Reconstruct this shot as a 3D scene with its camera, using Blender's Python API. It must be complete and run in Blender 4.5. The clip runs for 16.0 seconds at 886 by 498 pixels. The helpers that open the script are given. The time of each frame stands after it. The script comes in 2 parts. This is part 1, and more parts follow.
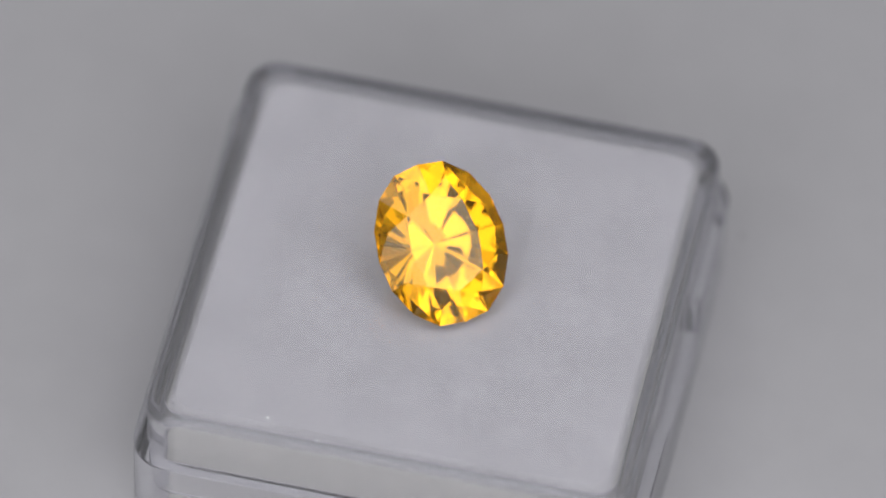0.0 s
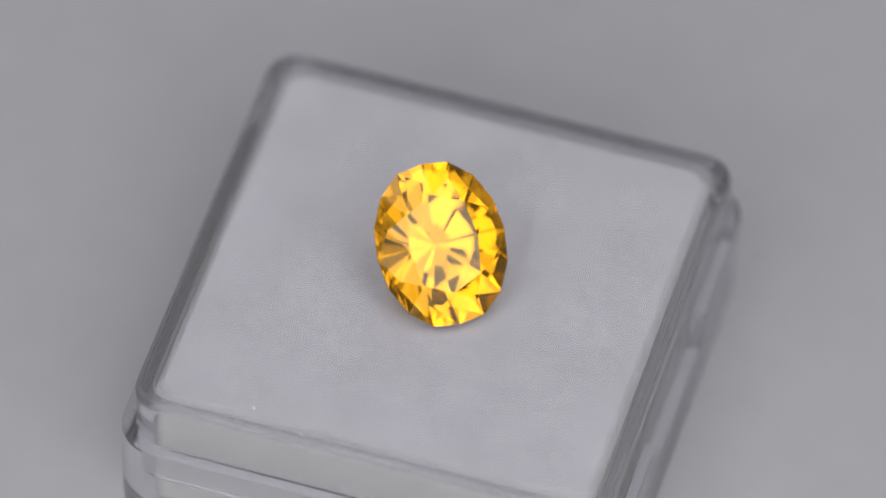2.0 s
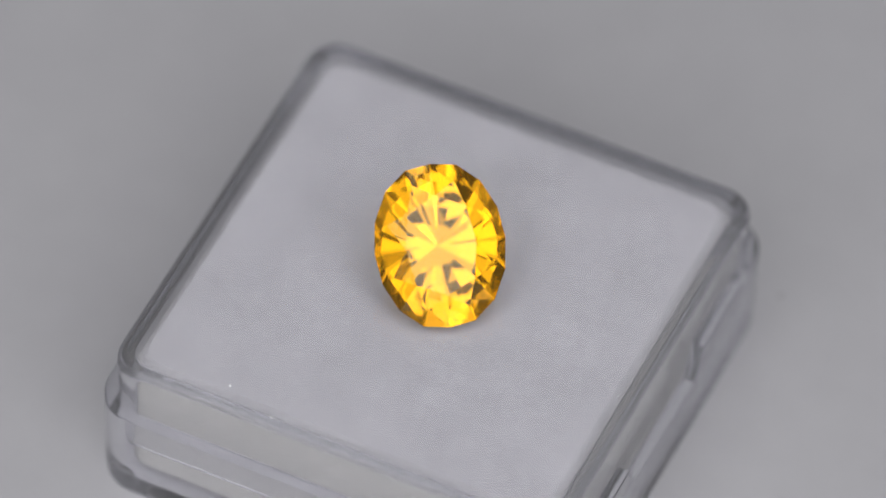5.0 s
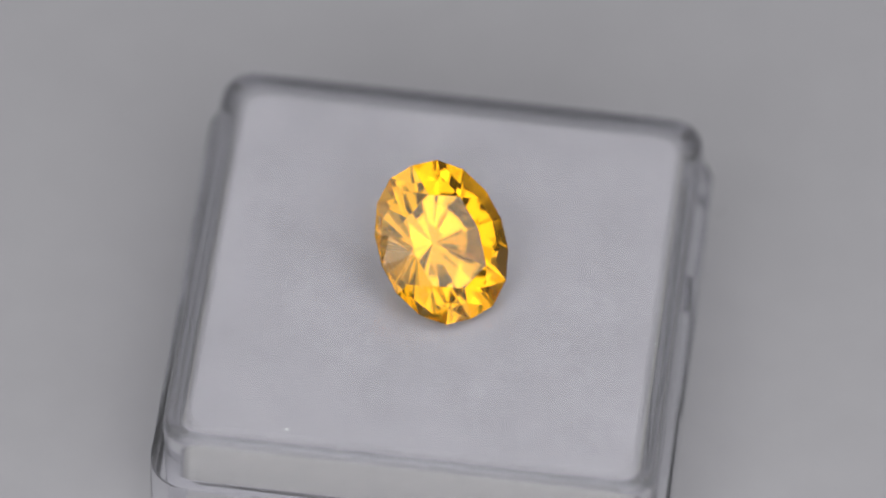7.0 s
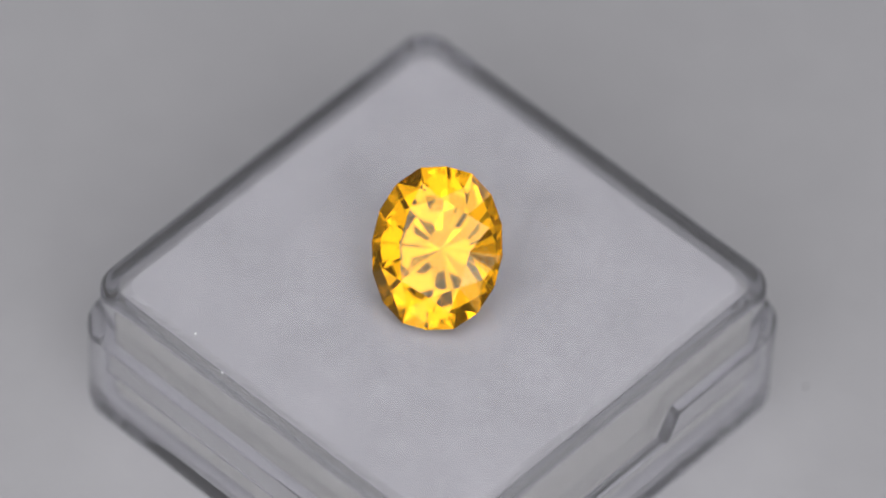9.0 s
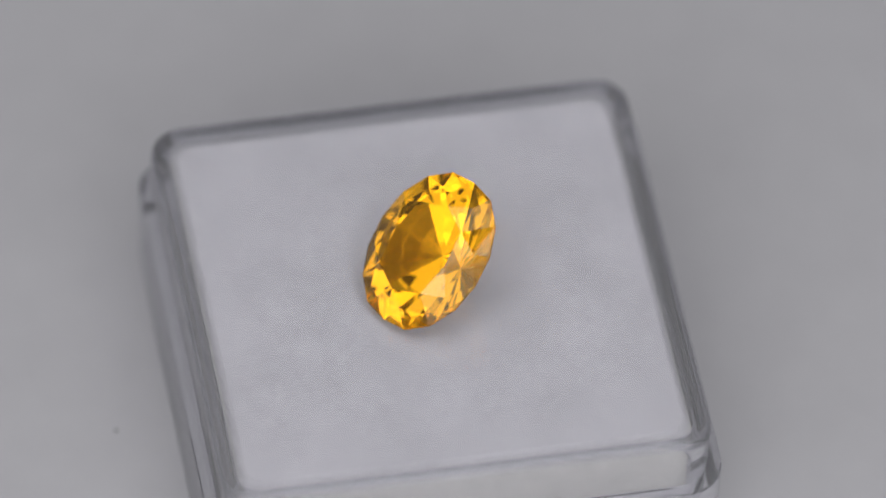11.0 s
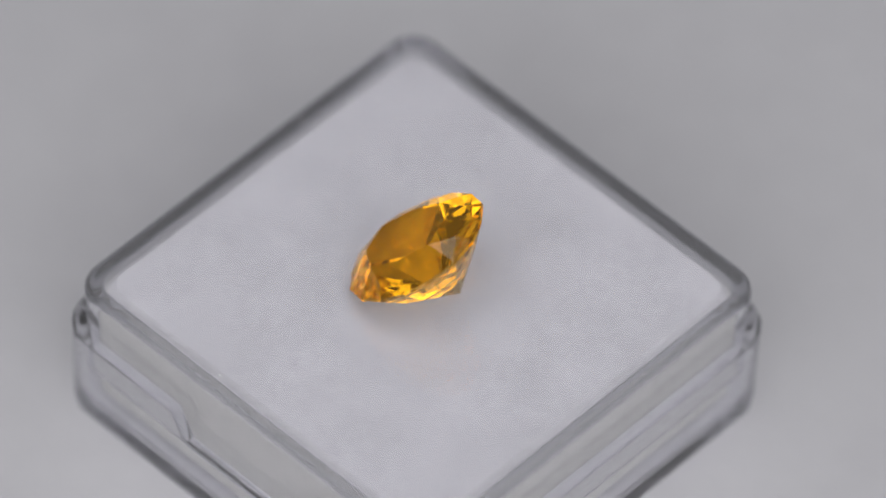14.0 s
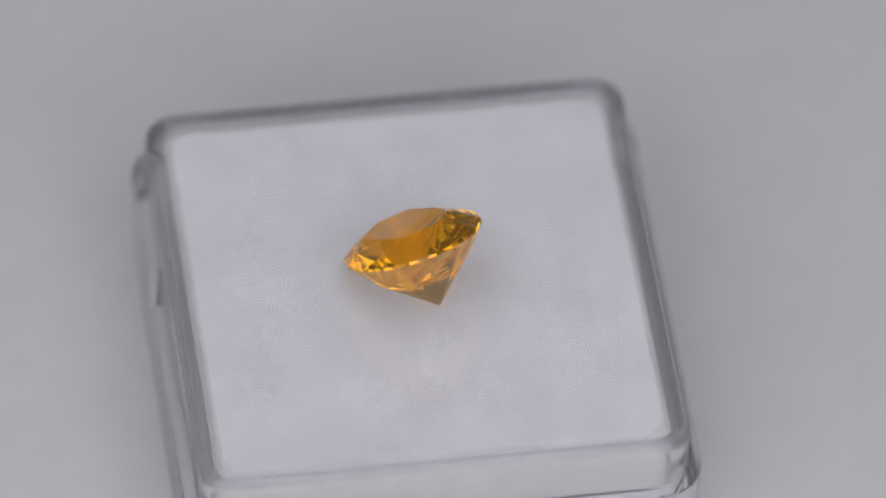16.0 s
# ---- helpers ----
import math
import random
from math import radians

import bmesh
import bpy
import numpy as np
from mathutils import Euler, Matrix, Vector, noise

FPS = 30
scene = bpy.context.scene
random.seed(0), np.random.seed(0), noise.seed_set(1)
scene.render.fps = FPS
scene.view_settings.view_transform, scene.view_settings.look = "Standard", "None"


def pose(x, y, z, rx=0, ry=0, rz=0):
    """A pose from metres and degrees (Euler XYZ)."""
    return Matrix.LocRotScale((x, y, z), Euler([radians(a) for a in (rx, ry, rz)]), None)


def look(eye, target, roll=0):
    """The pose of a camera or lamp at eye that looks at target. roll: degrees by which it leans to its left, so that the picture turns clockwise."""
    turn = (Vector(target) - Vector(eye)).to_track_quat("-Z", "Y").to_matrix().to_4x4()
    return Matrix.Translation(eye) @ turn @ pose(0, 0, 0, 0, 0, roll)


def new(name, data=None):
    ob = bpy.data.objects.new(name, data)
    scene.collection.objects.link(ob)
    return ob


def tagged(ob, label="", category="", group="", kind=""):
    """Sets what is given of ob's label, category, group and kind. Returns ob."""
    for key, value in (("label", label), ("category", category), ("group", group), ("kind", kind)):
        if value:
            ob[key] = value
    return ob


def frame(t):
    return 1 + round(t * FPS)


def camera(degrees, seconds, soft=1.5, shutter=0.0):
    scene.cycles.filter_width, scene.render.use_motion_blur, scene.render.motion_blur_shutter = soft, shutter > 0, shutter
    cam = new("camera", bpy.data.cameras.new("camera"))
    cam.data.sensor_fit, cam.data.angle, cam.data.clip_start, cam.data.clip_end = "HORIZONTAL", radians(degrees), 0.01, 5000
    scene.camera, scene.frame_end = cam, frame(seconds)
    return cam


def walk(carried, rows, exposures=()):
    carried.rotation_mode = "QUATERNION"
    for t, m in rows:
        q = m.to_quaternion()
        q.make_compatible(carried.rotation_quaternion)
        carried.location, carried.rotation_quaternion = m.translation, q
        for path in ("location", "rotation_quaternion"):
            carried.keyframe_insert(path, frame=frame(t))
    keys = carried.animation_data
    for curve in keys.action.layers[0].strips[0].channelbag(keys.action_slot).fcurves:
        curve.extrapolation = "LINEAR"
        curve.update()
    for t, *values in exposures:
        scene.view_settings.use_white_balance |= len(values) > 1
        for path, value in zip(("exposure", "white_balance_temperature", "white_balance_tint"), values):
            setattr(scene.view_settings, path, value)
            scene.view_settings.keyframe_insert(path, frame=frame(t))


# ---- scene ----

MM = 0.001
PAD = 11.15 * MM          # height of the white pad's face above the turntable
LIFT = 0.02 * MM          # lid's outer face above the pad's apparent face

# ---- camera: it stands still ----
cam = camera(5.513, 16.0)
EYE = Vector((1.008, -369.74, 441.56)) * MM + Vector((0, 0, PAD))
AIM = Vector((1.008, 2.30, 0)) * MM + Vector((0, 0, PAD))
CAM = look(EYE, AIM, 2.54)
walk(cam, [(0.0, CAM), (16.0, CAM)], [(0.0, 0.25), (12.5, 0.26), (12.9, 0.42), (16.0, 0.45)])
cam.data.dof.use_dof = True
cam.data.dof.focus_distance = 0.571
cam.data.dof.aperture_fstop = 16.0

# ---- light: soft lamps beside the camera, added fills below and over it, dim even world ----
scene.cycles.caustics_reflective = scene.cycles.caustics_refractive = True
scene.cycles.max_bounces, scene.cycles.glossy_bounces, scene.cycles.transmission_bounces = 24, 24, 24
world = bpy.data.worlds.new("world")
scene.world = world
world.use_nodes = True
world.node_tree.nodes["Background"].inputs[0].default_value = (0.97, 0.98, 1.0, 1)
world.node_tree.nodes["Background"].inputs[1].default_value = 0.09


def area_lamp(name, eye, target, sx, sy, watts, color):
    data = bpy.data.lights.new(name, "AREA")
    data.shape, data.size, data.size_y = "RECTANGLE", sx, sy
    data.energy, data.color = watts, color
    ob = new(name, data)
    ob.matrix_world = look(eye, target)
    return ob


TINT = (1.0, 0.987, 1.007)
for side in (-1, 1):
    area_lamp("soft_lamp", (side * 0.164, -0.228, 0.29), (0, 0, 0.01), 0.241, 0.241, 0.29 + 0.02 * side, TINT)
# two unseen fills, added to brighten the gem's facets
area_lamp("front_lamp", (0.0, -0.40, 0.171), (0, 0, 0.01), 0.72, 0.28, 0.56, TINT)
area_lamp("top_lamp", (0.0, -0.03, 0.60), (0, 0, 0.01), 0.71, 0.42, 0.85, TINT)


# ---- materials ----
def mat(name):
    m = bpy.data.materials.new(name)
    m.use_nodes = True
    nt = m.node_tree
    nt.nodes.clear()
    out = nt.nodes.new("ShaderNodeOutputMaterial")
    return m, nt, out


def node(nt, kind, **values):
    n = nt.nodes.new(kind)
    for key, value in values.items():
        n.inputs[key].default_value = value
    return n


def matte(name, low, high, scale, rough, bump=0.0, fine=4.0, spec=0.3, detail=5.0):
    """Diffuse surface with two scales of grain."""
    m, nt, out = mat(name)
    co = node(nt, "ShaderNodeTexCoord")
    a = node(nt, "ShaderNodeTexNoise", Scale=scale, Detail=detail, Roughness=0.6)
    b = node(nt, "ShaderNodeTexNoise", Scale=scale * fine, Detail=detail, Roughness=0.6)
    mix = node(nt, "ShaderNodeMath")
    mix.operation = "ADD"
    half = node(nt, "ShaderNodeMath")
    half.operation = "MULTIPLY"
    half.inputs[1].default_value = 0.5
    ramp = node(nt, "ShaderNodeValToRGB")
    ramp.color_ramp.elements[0].position, ramp.color_ramp.elements[0].color = 0.28, (*low, 1)
    ramp.color_ramp.elements[1].position, ramp.color_ramp.elements[1].color = 0.72, (*high, 1)
    p = node(nt, "ShaderNodeBsdfPrincipled", Roughness=rough)
    p.inputs["Specular IOR Level"].default_value = spec
    nt.links.new(co.outputs["Object"], a.inputs["Vector"])
    nt.links.new(co.outputs["Object"], b.inputs["Vector"])
    nt.links.new(a.outputs[0], mix.inputs[0])
    nt.links.new(b.outputs[0], mix.inputs[1])
    nt.links.new(mix.outputs[0], half.inputs[0])
    nt.links.new(half.outputs[0], ramp.inputs[0])
    nt.links.new(ramp.outputs[0], p.inputs["Base Color"])
    if bump:
        bn = node(nt, "ShaderNodeBump", Strength=bump, Distance=0.0001)
        nt.links.new(half.outputs[0], bn.inputs["Height"])
        nt.links.new(bn.outputs[0], p.inputs["Normal"])
    nt.links.new(p.outputs[0], out.inputs[0])
    return m


def clear(name, ior, tint, rough=0.0, gloss=(1, 1, 1), wave=0.0, haze=0.0):
    """Clear solid: Fresnel gloss over tinted refraction."""
    m, nt, out = mat(name)
    fr = node(nt, "ShaderNodeFresnel", IOR=ior)
    re = node(nt, "ShaderNodeBsdfRefraction", Color=(*tint, 1), Roughness=rough, IOR=ior)
    gl = node(nt, "ShaderNodeBsdfAnisotropic", Color=(*gloss, 1), Roughness=rough)
    mx = node(nt, "ShaderNodeMixShader")
    if wave:
        co = node(nt, "ShaderNodeTexCoord")
        nz = node(nt, "ShaderNodeTexNoise", Scale=260.0, Detail=3.0)
        bn = node(nt, "ShaderNodeBump", Strength=wave, Distance=0.0002)
        nt.links.new(co.outputs["Object"], nz.inputs["Vector"])
        nt.links.new(nz.outputs[0], bn.inputs["Height"])
        for n in (fr, re, gl):
            nt.links.new(bn.outputs[0], n.inputs["Normal"])
    nt.links.new(fr.outputs[0], mx.inputs[0])
    nt.links.new(re.outputs[0], mx.inputs[1])
    nt.links.new(gl.outputs[0], mx.inputs[2])
    last = mx
    if haze:
        # pale haze, uneven by noise, mixed in to lighten the plastic's dark edges
        co = node(nt, "ShaderNodeTexCoord")
        nz = node(nt, "ShaderNodeTexNoise", Scale=420.0, Detail=2.0, Roughness=0.6)
        k = node(nt, "ShaderNodeMath")
        k.operation = "MULTIPLY_ADD"
        k.inputs[1].default_value, k.inputs[2].default_value = haze * 0.6, haze * 0.7
        df = node(nt, "ShaderNodeBsdfDiffuse", Color=(0.8, 0.8, 0.8, 1))
        tl = node(nt, "ShaderNodeBsdfTranslucent", Color=(0.8, 0.8, 0.8, 1))
        sc, last = node(nt, "ShaderNodeMixShader"), node(nt, "ShaderNodeMixShader")
        nt.links.new(co.outputs["Object"], nz.inputs["Vector"])
        nt.links.new(nz.outputs[0], k.inputs[0])
        nt.links.new(df.outputs[0], sc.inputs[1])
        nt.links.new(tl.outputs[0], sc.inputs[2])
        nt.links.new(k.outputs[0], last.inputs[0])
        nt.links.new(mx.outputs[0], last.inputs[1])
        nt.links.new(sc.outputs[0], last.inputs[2])
    nt.links.new(last.outputs[0], out.inputs[0])
    return m


M_TABLE = matte("white_turntable", (0.483, 0.481, 0.502), (0.523, 0.521, 0.542), 60.0, 0.55, 0.05)
M_FLOOR = matte("white_table_board", (0.68, 0.68, 0.69), (0.74, 0.74, 0.75), 6.0, 0.6)
M_FELT = matte("white_felt", (0.390, 0.386, 0.399), (0.495, 0.490, 0.506), 260.0, 0.95, 0.0, 6.0, 0.05, 2.0)
M_FOAM = matte("pale_foam", (0.43, 0.427, 0.41), (0.55, 0.545, 0.525), 700.0, 0.95, 0.25, 4.0, 0.1)
M_CLEAR = clear("clear_plastic", 1.5, (0.955, 0.955, 0.968), 0.0, (0.95, 0.95, 0.96), 0.02, 0.05)
M_GEM = clear("golden_gem", 1.738, (1.0, 0.695, 0.11), 0.0, (1.0, 0.975, 0.85))
M_DARK = matte("dark_lint", (0.10, 0.10, 0.10), (0.20, 0.19, 0.18), 900.0, 0.9)
M_GREY = matte("grey_dust", (0.26, 0.26, 0.27), (0.34, 0.34, 0.35), 900.0, 0.9)
M_PALE = matte("pale_lint", (0.70, 0.70, 0.70), (0.78, 0.78, 0.78), 900.0, 0.9)


# ---- building helpers ----
def link(name, bm, material, parent=None, label="", smooth=False):
    me = bpy.data.meshes.new(name)
    bmesh.ops.recalc_face_normals(bm, faces=bm.faces[:])
    bm.to_mesh(me)
    bm.free()
    me.materials.append(material)
    if smooth:
        for p in me.polygons:
            p.use_smooth = True
    if smooth:
        me.set_sharp_from_angle(angle=radians(40))
    ob = new(name, me)
    if parent:
        ob.parent = parent
    if label:
        ob["label"] = label
    return ob


def part(name, bm, material, parent, label="", smooth=False):
    return link(name, bm, material, parent, label, smooth)


def ring(h, r, k=8, stops=(-5.7, -4.5, 4.3, 5.5)):
    """Points round a square of half-width h with corner radius r, in mm."""
    pts = []
    for i in range(4):
        a0 = math.pi / 2 * i - math.pi / 2
        cx, cy = ((h - r, -(h - r)), (h - r, h - r), (-(h - r), h - r), (-(h - r), -(h - r)))[i]
        for j in range(k + 1):
            a = a0 + math.pi / 2 * j / k
            pts.append((cx + r * math.cos(a), cy + r * math.sin(a)))
        d = ((0, 1), (-1, 0), (0, -1), (1, 0))[i]
        n = ((1, 0), (0, 1), (-1, 0), (0, -1))[i]
        for s in stops:
            pts.append((n[0] * h + d[0] * s, n[1] * h + d[1] * s))
    return pts


def between(z0, z1, k):
    """Height part of the way from one ring to the next."""
    def z(x, y):
        a, b = (w(x, y) if callable(w) else w for w in (z0, z1))
        return a + (b - a) * k
    return z


def shell(loops, cap_first=False, cap_last=False, stops=(-5.7, -4.5, 4.3, 5.5), rough=0.0):
    """Skin over a list of (half-width, radius, height) rings; height may be a function of x, y."""
    bm = bmesh.new()
    rows = []
    full = loops[:1]
    for (h0, r0, z0), (h1, r1, z1) in zip(loops, loops[1:]):
        u0, u1 = (z(16, 15) if callable(z) else z for z in (z0, z1))
        if abs(u1 - u0) > 1:
            # short steps at both ends keep the long walls flat
            for k in (0.25 / abs(u1 - u0), 1 - 0.25 / abs(u1 - u0)):
                full.append((h0 + (h1 - h0) * k, r0 + (r1 - r0) * k, between(z0, z1, k)))
        full.append((h1, r1, z1))
    for h, r, z in full:
        rows.append([bm.verts.new((x * MM, y * MM, (z(x, y) if callable(z) else z) * MM)) for x, y in ring(h, r, 8, stops)])
    if rough:
        # a torn, uneven top edge
        for row in rows[-3:]:
            for v in row:
                k = 1 - rough * random.random()
                v.co.x, v.co.y = v.co.x * k, v.co.y * k
    n = len(rows[0])
    for a, b in zip(rows, rows[1:]):
        for i in range(n):
            bm.faces.new((a[i], a[(i + 1) % n], b[(i + 1) % n], b[i]))
    if cap_first:
        bm.faces.new(rows[0][::-1])
    if cap_last:
        bm.faces.new(rows[-1])
    return bm


def box_bm(x0, x1, y0, y1, z0, z1):
    bm = bmesh.new()
    bmesh.ops.create_cube(bm, size=1, matrix=Matrix.Translation(((x0 + x1) / 2, (y0 + y1) / 2, (z0 + z1) / 2))
                          @ Matrix.Diagonal((x1 - x0, y1 - y0, z1 - z0, 1)))
    return bm


# ---- the setting: the pale board under the turntable ----
def setting():
    for name, b, m, label in (
            ("ground", (-4.0, 4.0, -4.0, 4.0, -0.06, -0.02), M_FLOOR, "pale white table board under the turntable"),):
        tagged(link(name, box_bm(*b), m), label, name.split("_")[0], kind="structure")


setting()


# ---- the turntable ----
def turntable():
    bm = bmesh.new()
    prof = ((0.118, -0.02), (0.120, -0.018), (0.120, -0.002), (0.1185, -0.0004), (0.117, 0.0))
    rows = [[bm.verts.new((r * math.cos(a), r * math.sin(a), z)) for a in (2 * math.pi * i / 96 for i in range(96))]
            for r, z in prof]
    for a, b in zip(rows, rows[1:]):
        for i in range(96):
            bm.faces.new((a[i], a[(i + 1) % 96], b[(i + 1) % 96], b[i]))
    bm.faces.new(rows[0][::-1])
    bm.faces.new(rows[-1])
    ob = link("turntable", bm, M_TABLE)
    return tagged(ob, "smooth matt white round turntable turning slowly", "turntable")


TABLE = turntable()

# ---- the clear display box ----
BOX_AT = (0.691 * MM, 0.056 * MM)   # its middle, from the turntable's axis


def notch(top, low):
    """Height of the base's rim: it drops to a thumb notch along one side."""
    def z(x, y):
        return low if x > 10 and -5.0 < y < 5.0 else top
    return z


def gem_box():
    e = new("gem_box")
    top = PAD / MM
    b = top - 11.15
    rim, low = top - 3.75, top - 5.9
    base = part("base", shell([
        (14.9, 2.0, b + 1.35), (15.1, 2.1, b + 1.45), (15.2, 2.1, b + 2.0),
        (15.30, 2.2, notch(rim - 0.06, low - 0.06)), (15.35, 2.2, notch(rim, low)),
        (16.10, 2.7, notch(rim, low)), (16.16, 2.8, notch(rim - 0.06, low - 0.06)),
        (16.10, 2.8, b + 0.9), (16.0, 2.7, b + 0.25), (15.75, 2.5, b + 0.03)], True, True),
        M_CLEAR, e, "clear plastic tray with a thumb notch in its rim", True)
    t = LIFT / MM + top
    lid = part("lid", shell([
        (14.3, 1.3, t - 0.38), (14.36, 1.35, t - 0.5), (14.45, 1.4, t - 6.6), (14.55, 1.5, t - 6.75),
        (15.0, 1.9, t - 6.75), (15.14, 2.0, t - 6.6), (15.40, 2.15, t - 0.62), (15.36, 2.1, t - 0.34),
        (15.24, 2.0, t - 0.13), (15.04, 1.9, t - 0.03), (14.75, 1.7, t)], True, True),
        M_CLEAR, e, "clear plastic lid with rounded edges, pale haze mixed in", True)
    # the plastic casts no shadow, so lamp light reaches the foam undimmed
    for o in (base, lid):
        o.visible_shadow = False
    return tagged(e, "square clear plastic gem display box, closed, on the turntable", "box")


def foam_pad():
    e = new("foam_pad")
    t = PAD / MM
    fine = tuple(-12.4 + 0.4 * i for i in range(63))
    part("foam_block", shell([
        (13.9, 1.2, 1.55), (14.15, 1.3, 1.65), (14.2, 1.3, 6.0), (14.2, 1.3, t - 1.1), (14.1, 1.25, t - 0.85)],
        True, True, fine), M_FOAM, e, "grainy off-white foam block")
    part("felt_face", shell([
        (14.08, 1.25, t - 0.845), (14.06, 1.25, t - 0.72), (13.90, 1.2, t - 0.54), (13.72, 1.15, t - 0.42)],
        True, True, fine, 0.006), M_FELT, e, "soft white felt face with a torn edge")
    return tagged(e, "thick off-white foam pad with a white felt face, inside the box", "foam pad")


BOX, FOAM = gem_box(), foam_pad()

# ---- the gemstone ----
GEM_A, GEM_B, GEM_H = 5.13, 4.13, 4.56     # half length, half width, depth below the girdle's middle, mm
GEM_CROWN = 1.21
GEM_BREAK = 1.633                          # depth of the edge between the two tiers below the girdle


def gem():
    """Oval cut: table, stars, kites and girdle facets above; steep girdle tier and flatter mains below."""
    e = new("gemstone")
    st, g = math.pi / 8, 0.10

    def P(r, k, z):
        a = st * k
        return (GEM_A * r * math.cos(a) * MM, GEM_B * r * math.sin(a) * MM, z * MM)

    def outline(k):
        return (1.0, 1.03, 1.025, 1.01)[(0, 1, 2, 3, 0, 3, 2, 1)[k % 8]]

    tab = [P((0.61, 0.63, 0.535, 0.63)[i % 4], 2 * i, GEM_CROWN) for i in range(8)]
    kite = [P(0.83, 2 * i - 1, GEM_CROWN * 0.527) for i in range(8)]
    up = [P(outline(k - 1), k - 1, g) for k in range(16)]
    dn = [P(outline(k), k, -g) for k in range(16)]
    mid = [((3.467 - 0.079 * (k % 2)) * math.cos(st * k) * MM, (3.202 - 0.079 * (k % 2)) * math.sin(st * k) * MM, -GEM_BREAK * MM)
           for k in range(16)]
    tip = (0, 0, -GEM_H * MM)
    crown, girdle, pavilion = [], [], []
    for i in range(8):
        j = (i + 1) % 8
        crown += [(tab[i - 1], tab[i], kite[i]), (tab[i], kite[i], up[2 * i + 1]), (tab[i], up[2 * i + 1], kite[j]),
                  (kite[i], up[2 * i], up[2 * i + 1]), (kite[j], up[2 * i + 1], up[(2 * i + 2) % 16])]
    for k in range(16):
        n = (k + 1) % 16
        girdle.append((up[n], up[(k + 2) % 16], dn[n], dn[k]))
        pavilion += [(tip, mid[k], mid[n]), (mid[k], dn[k], dn[n]), (mid[k], dn[n], mid[n])]
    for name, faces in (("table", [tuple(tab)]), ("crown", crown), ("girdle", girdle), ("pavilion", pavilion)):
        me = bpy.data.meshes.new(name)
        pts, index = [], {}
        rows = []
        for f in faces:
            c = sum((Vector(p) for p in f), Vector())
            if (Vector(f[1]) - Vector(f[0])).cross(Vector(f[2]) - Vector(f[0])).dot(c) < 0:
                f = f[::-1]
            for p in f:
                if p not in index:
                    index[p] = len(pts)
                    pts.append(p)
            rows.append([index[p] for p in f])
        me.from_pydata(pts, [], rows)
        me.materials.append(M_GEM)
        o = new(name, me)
        # only the crown casts a shadow, which keeps the felt below lighter
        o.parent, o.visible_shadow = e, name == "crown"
    return tagged(e, "faceted oval golden yellow gemstone lying tilted on the lid", "gemstone")


def gem_pose():
    """The stone leans on its lower facets, its point on the lid."""
    tilt, az, spin = radians(39.8), radians(-60.4), radians(5.0)
    turn = Matrix.Rotation(az, 4, "Z") @ Matrix.Rotation(tilt, 4, "Y") @ Matrix.Rotation(spin, 4, "Z")
    tip = turn @ Vector((0, 0, -GEM_H * MM))
    lowest = min((turn @ v.co).z for o in GEM.children for v in o.data.vertices)
    want = Vector((-1.23 * MM, 2.43 * MM, 0))
    return Matrix.Translation((want.x - tip.x, want.y - tip.y, PAD + LIFT - lowest + 0.003 * MM)) @ turn


GEM = gem()


# ---- specks and lint ----
def speck(name, size, material, label):
    bm = bmesh.new()
    bmesh.ops.create_icosphere(bm, subdivisions=1, radius=size * MM)
    for v in bm.verts:
        v.co *= 0.75 + 0.5 * random.random()
        v.co.z *= 0.5
    return tagged(link(name, bm, material), label, "dust")


def fibre(name, length, bend, thick, material, label):
    """A short bent hair lying flat."""
    bm = bmesh.new()
    rows = []
    for i in range(9):
        s = i / 8 - 0.5
        x, y = s * length, bend * (4 * s * s - 0.5) + 0.12 * length * math.sin(7 * s) * 0.3
        rows.append([bm.verts.new((x * MM, (y + thick * math.cos(a)) * MM, thick * (1 + math.sin(a)) * MM))
                     for a in (0, math.pi / 2, math.pi, 3 * math.pi / 2)])
    for a, b in zip(rows, rows[1:]):
        for i in range(4):
            bm.faces.new((a[i], a[(i + 1) % 4], b[(i + 1) % 4], b[i]))
    bm.faces.new(rows[0])
    bm.faces.new(rows[-1][::-1])
    return tagged(link(name, bm, material), label, "fibre")


LINT = []   # thing, x, y from the box's middle in mm, height, turn


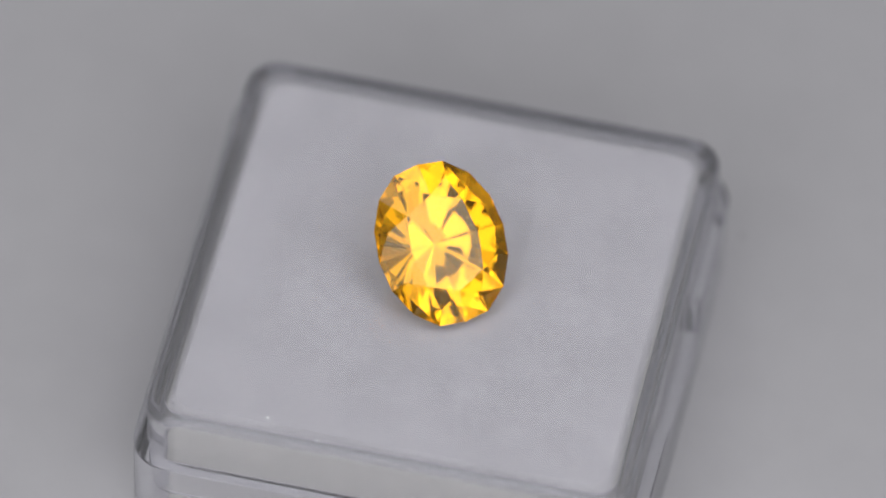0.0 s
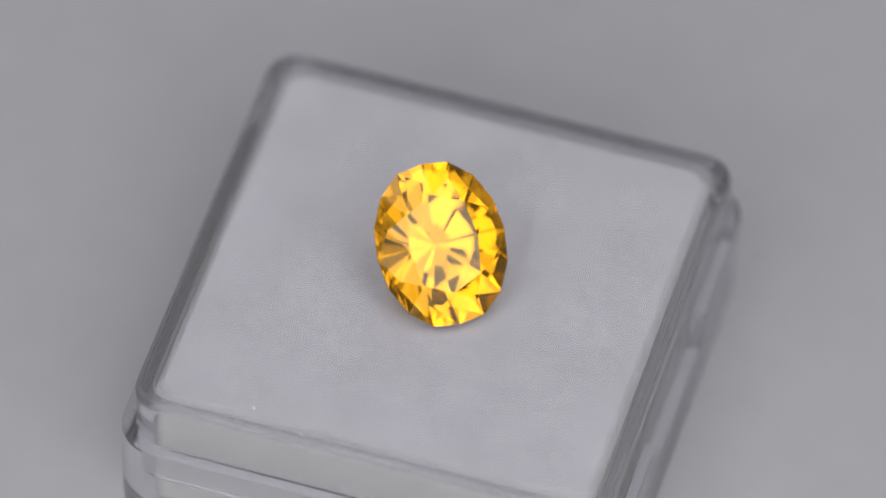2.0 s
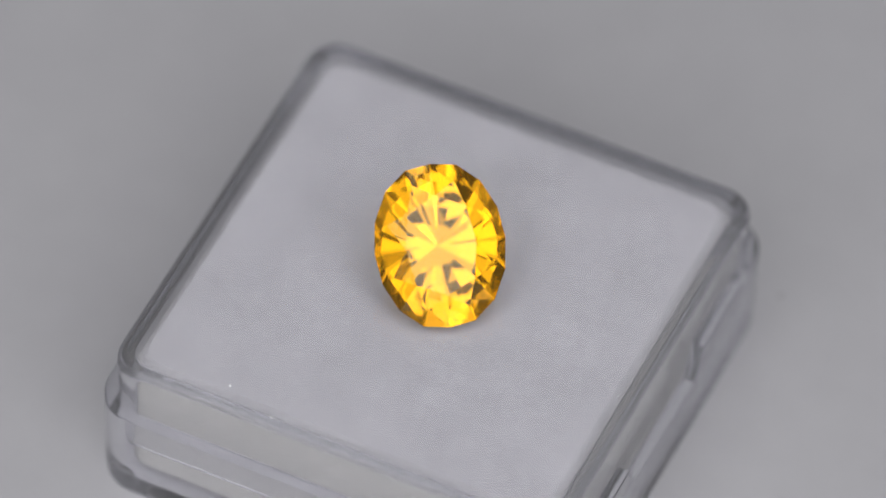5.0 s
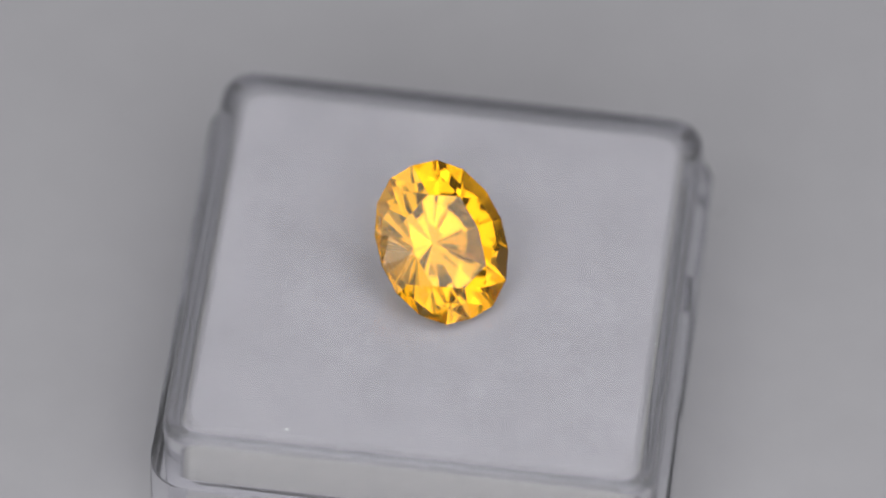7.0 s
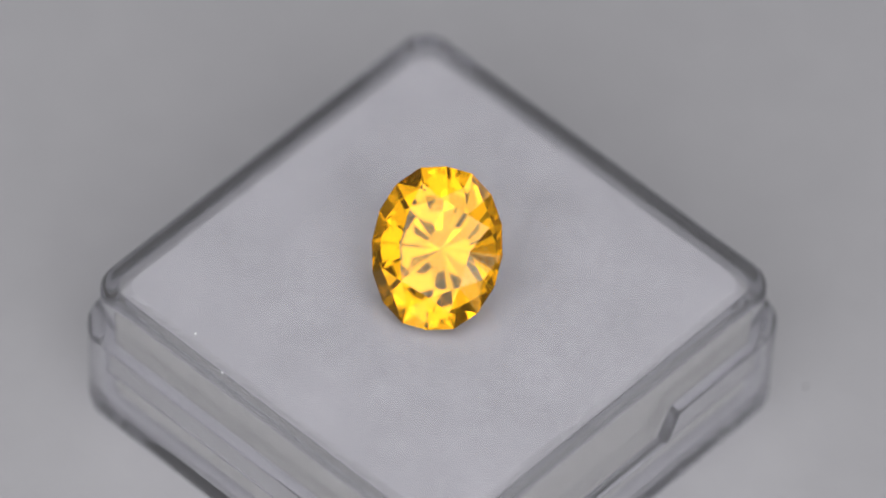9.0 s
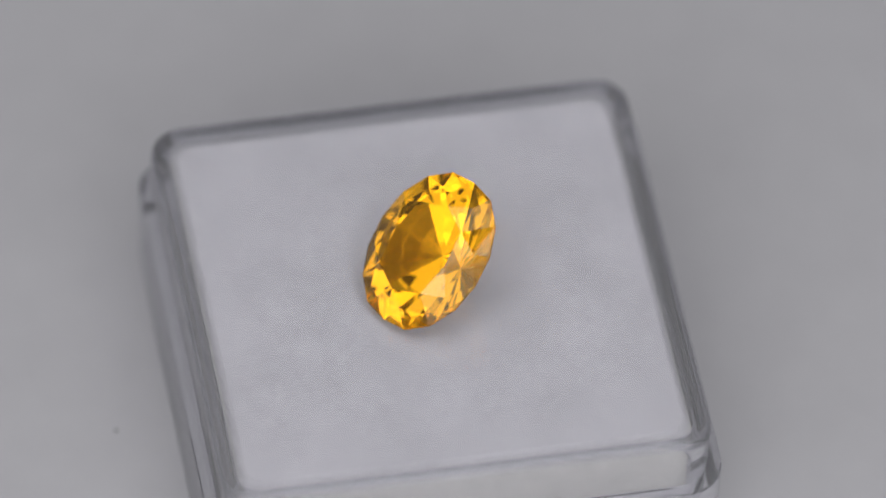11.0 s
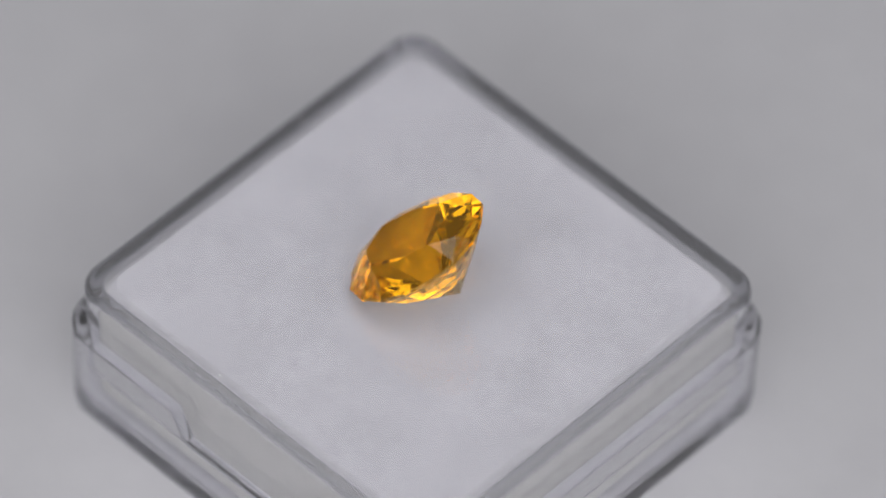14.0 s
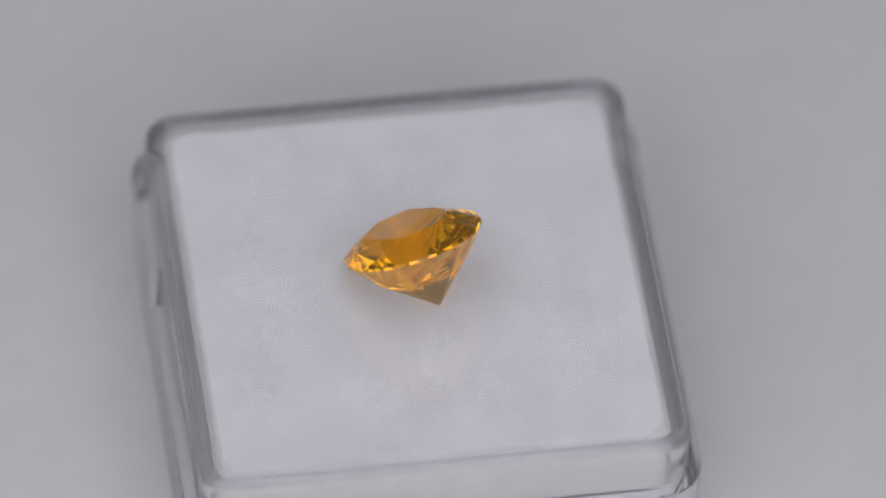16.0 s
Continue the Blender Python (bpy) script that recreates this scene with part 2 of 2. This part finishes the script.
def lint():
    z = PAD + LIFT
    for x, y, s, m in ((-9.31, -3.78, 0.075, M_DARK), (-2.11, 13.5, 0.055, M_DARK), (14.13, -3.44, 0.07, M_PALE),
                       (-7.68, -13.53, 0.10, M_PALE), (-4.3, -14.6, 0.09, M_PALE), (9.20, 8.61, 0.05, M_DARK)):
        word = "dark" if m is M_DARK else "white"
        LINT.append((speck("dust_speck", s, m, "tiny %s dust speck on the clear lid" % word), x, y, z, 0))
    for x, y, n, b, r, m in ((10.40, -0.74, 0.75, 0.06, -10, M_DARK), (7.69, 11.64, 0.5, 0.10, 30, M_DARK),
                             (6.10, 2.42, 0.55, 0.05, 37, M_DARK), (9.70, -10.70, 0.6, 0.16, -70, M_DARK),
                             (-6.46, 10.56, 0.4, 0.06, 10, M_DARK)):
        LINT.append((fibre("lint_fibre", n, b, 0.014, m, "short dark lint fibre lying on the clear lid"), x, y, z, r))
    for x, y in ((16.62, 17.28), (-0.37, -19.7)):
        LINT.append((speck("dust_speck", 0.17, M_GREY, "tiny grey dust speck on the white turntable"), x, y, 0.00005, 0))


lint()

# ---- turning: seconds, degrees ----
TURN = ((0.0, -10.6), (0.5, -19.3), (0.8, -24.9), (1.0, -28.4), (1.1, -30.0), (1.2, -29.8), (1.3, -28.0), (1.5, -24.3),
        (1.8, -18.7), (2.0, -14.9), (2.1, -13.0), (2.2, -12.3), (2.3, -13.7), (2.5, -17.3), (2.8, -22.5), (3.0, -26.5),
        (3.2, -29.9), (3.3, -31.1), (3.4, -30.6), (3.5, -28.9), (3.8, -23.1), (4.0, -19.5), (4.2, -15.9), (4.35, -13.6),
        (4.45, -13.6), (4.6, -16.2), (5.0, -23.5), (5.3, -29.0), (5.4, -30.7), (5.5, -30.6), (5.6, -29.0), (6.0, -22.0),
        (6.3, -16.8), (6.5, -13.4), (6.7, -9.7), (6.8, -7.7), (6.9, -5.6), (7.0, -5.0), (7.1, -6.4), (7.2, -8.5),
        (7.5, -13.8), (8.0, -22.9), (8.5, -32.2), (9.0, -41.4), (9.2, -45.1), (10.2, -63.4), (11.3, -83.2), (11.5, -86.9),
        (12.0, -95.9), (12.5, -104.8), (13.0, -113.8), (13.5, -122.9), (14.0, -132.1), (14.5, -141.2), (15.0, -150.6),
        (15.5, -160.3), (16.0, -169.9))


def motions():
    def turned(thing, local):
        walk(thing, [(t, pose(0, 0, 0, 0, 0, a) @ local) for t, a in TURN])
    at_box = pose(BOX_AT[0], BOX_AT[1], 0)
    turned(TABLE, Matrix())
    turned(BOX, at_box)
    turned(FOAM, at_box)
    turned(GEM, at_box @ gem_pose())
    for thing, x, y, z, r in LINT:
        turned(thing, at_box @ pose(x * MM, y * MM, z, 0, 0, r))


motions()
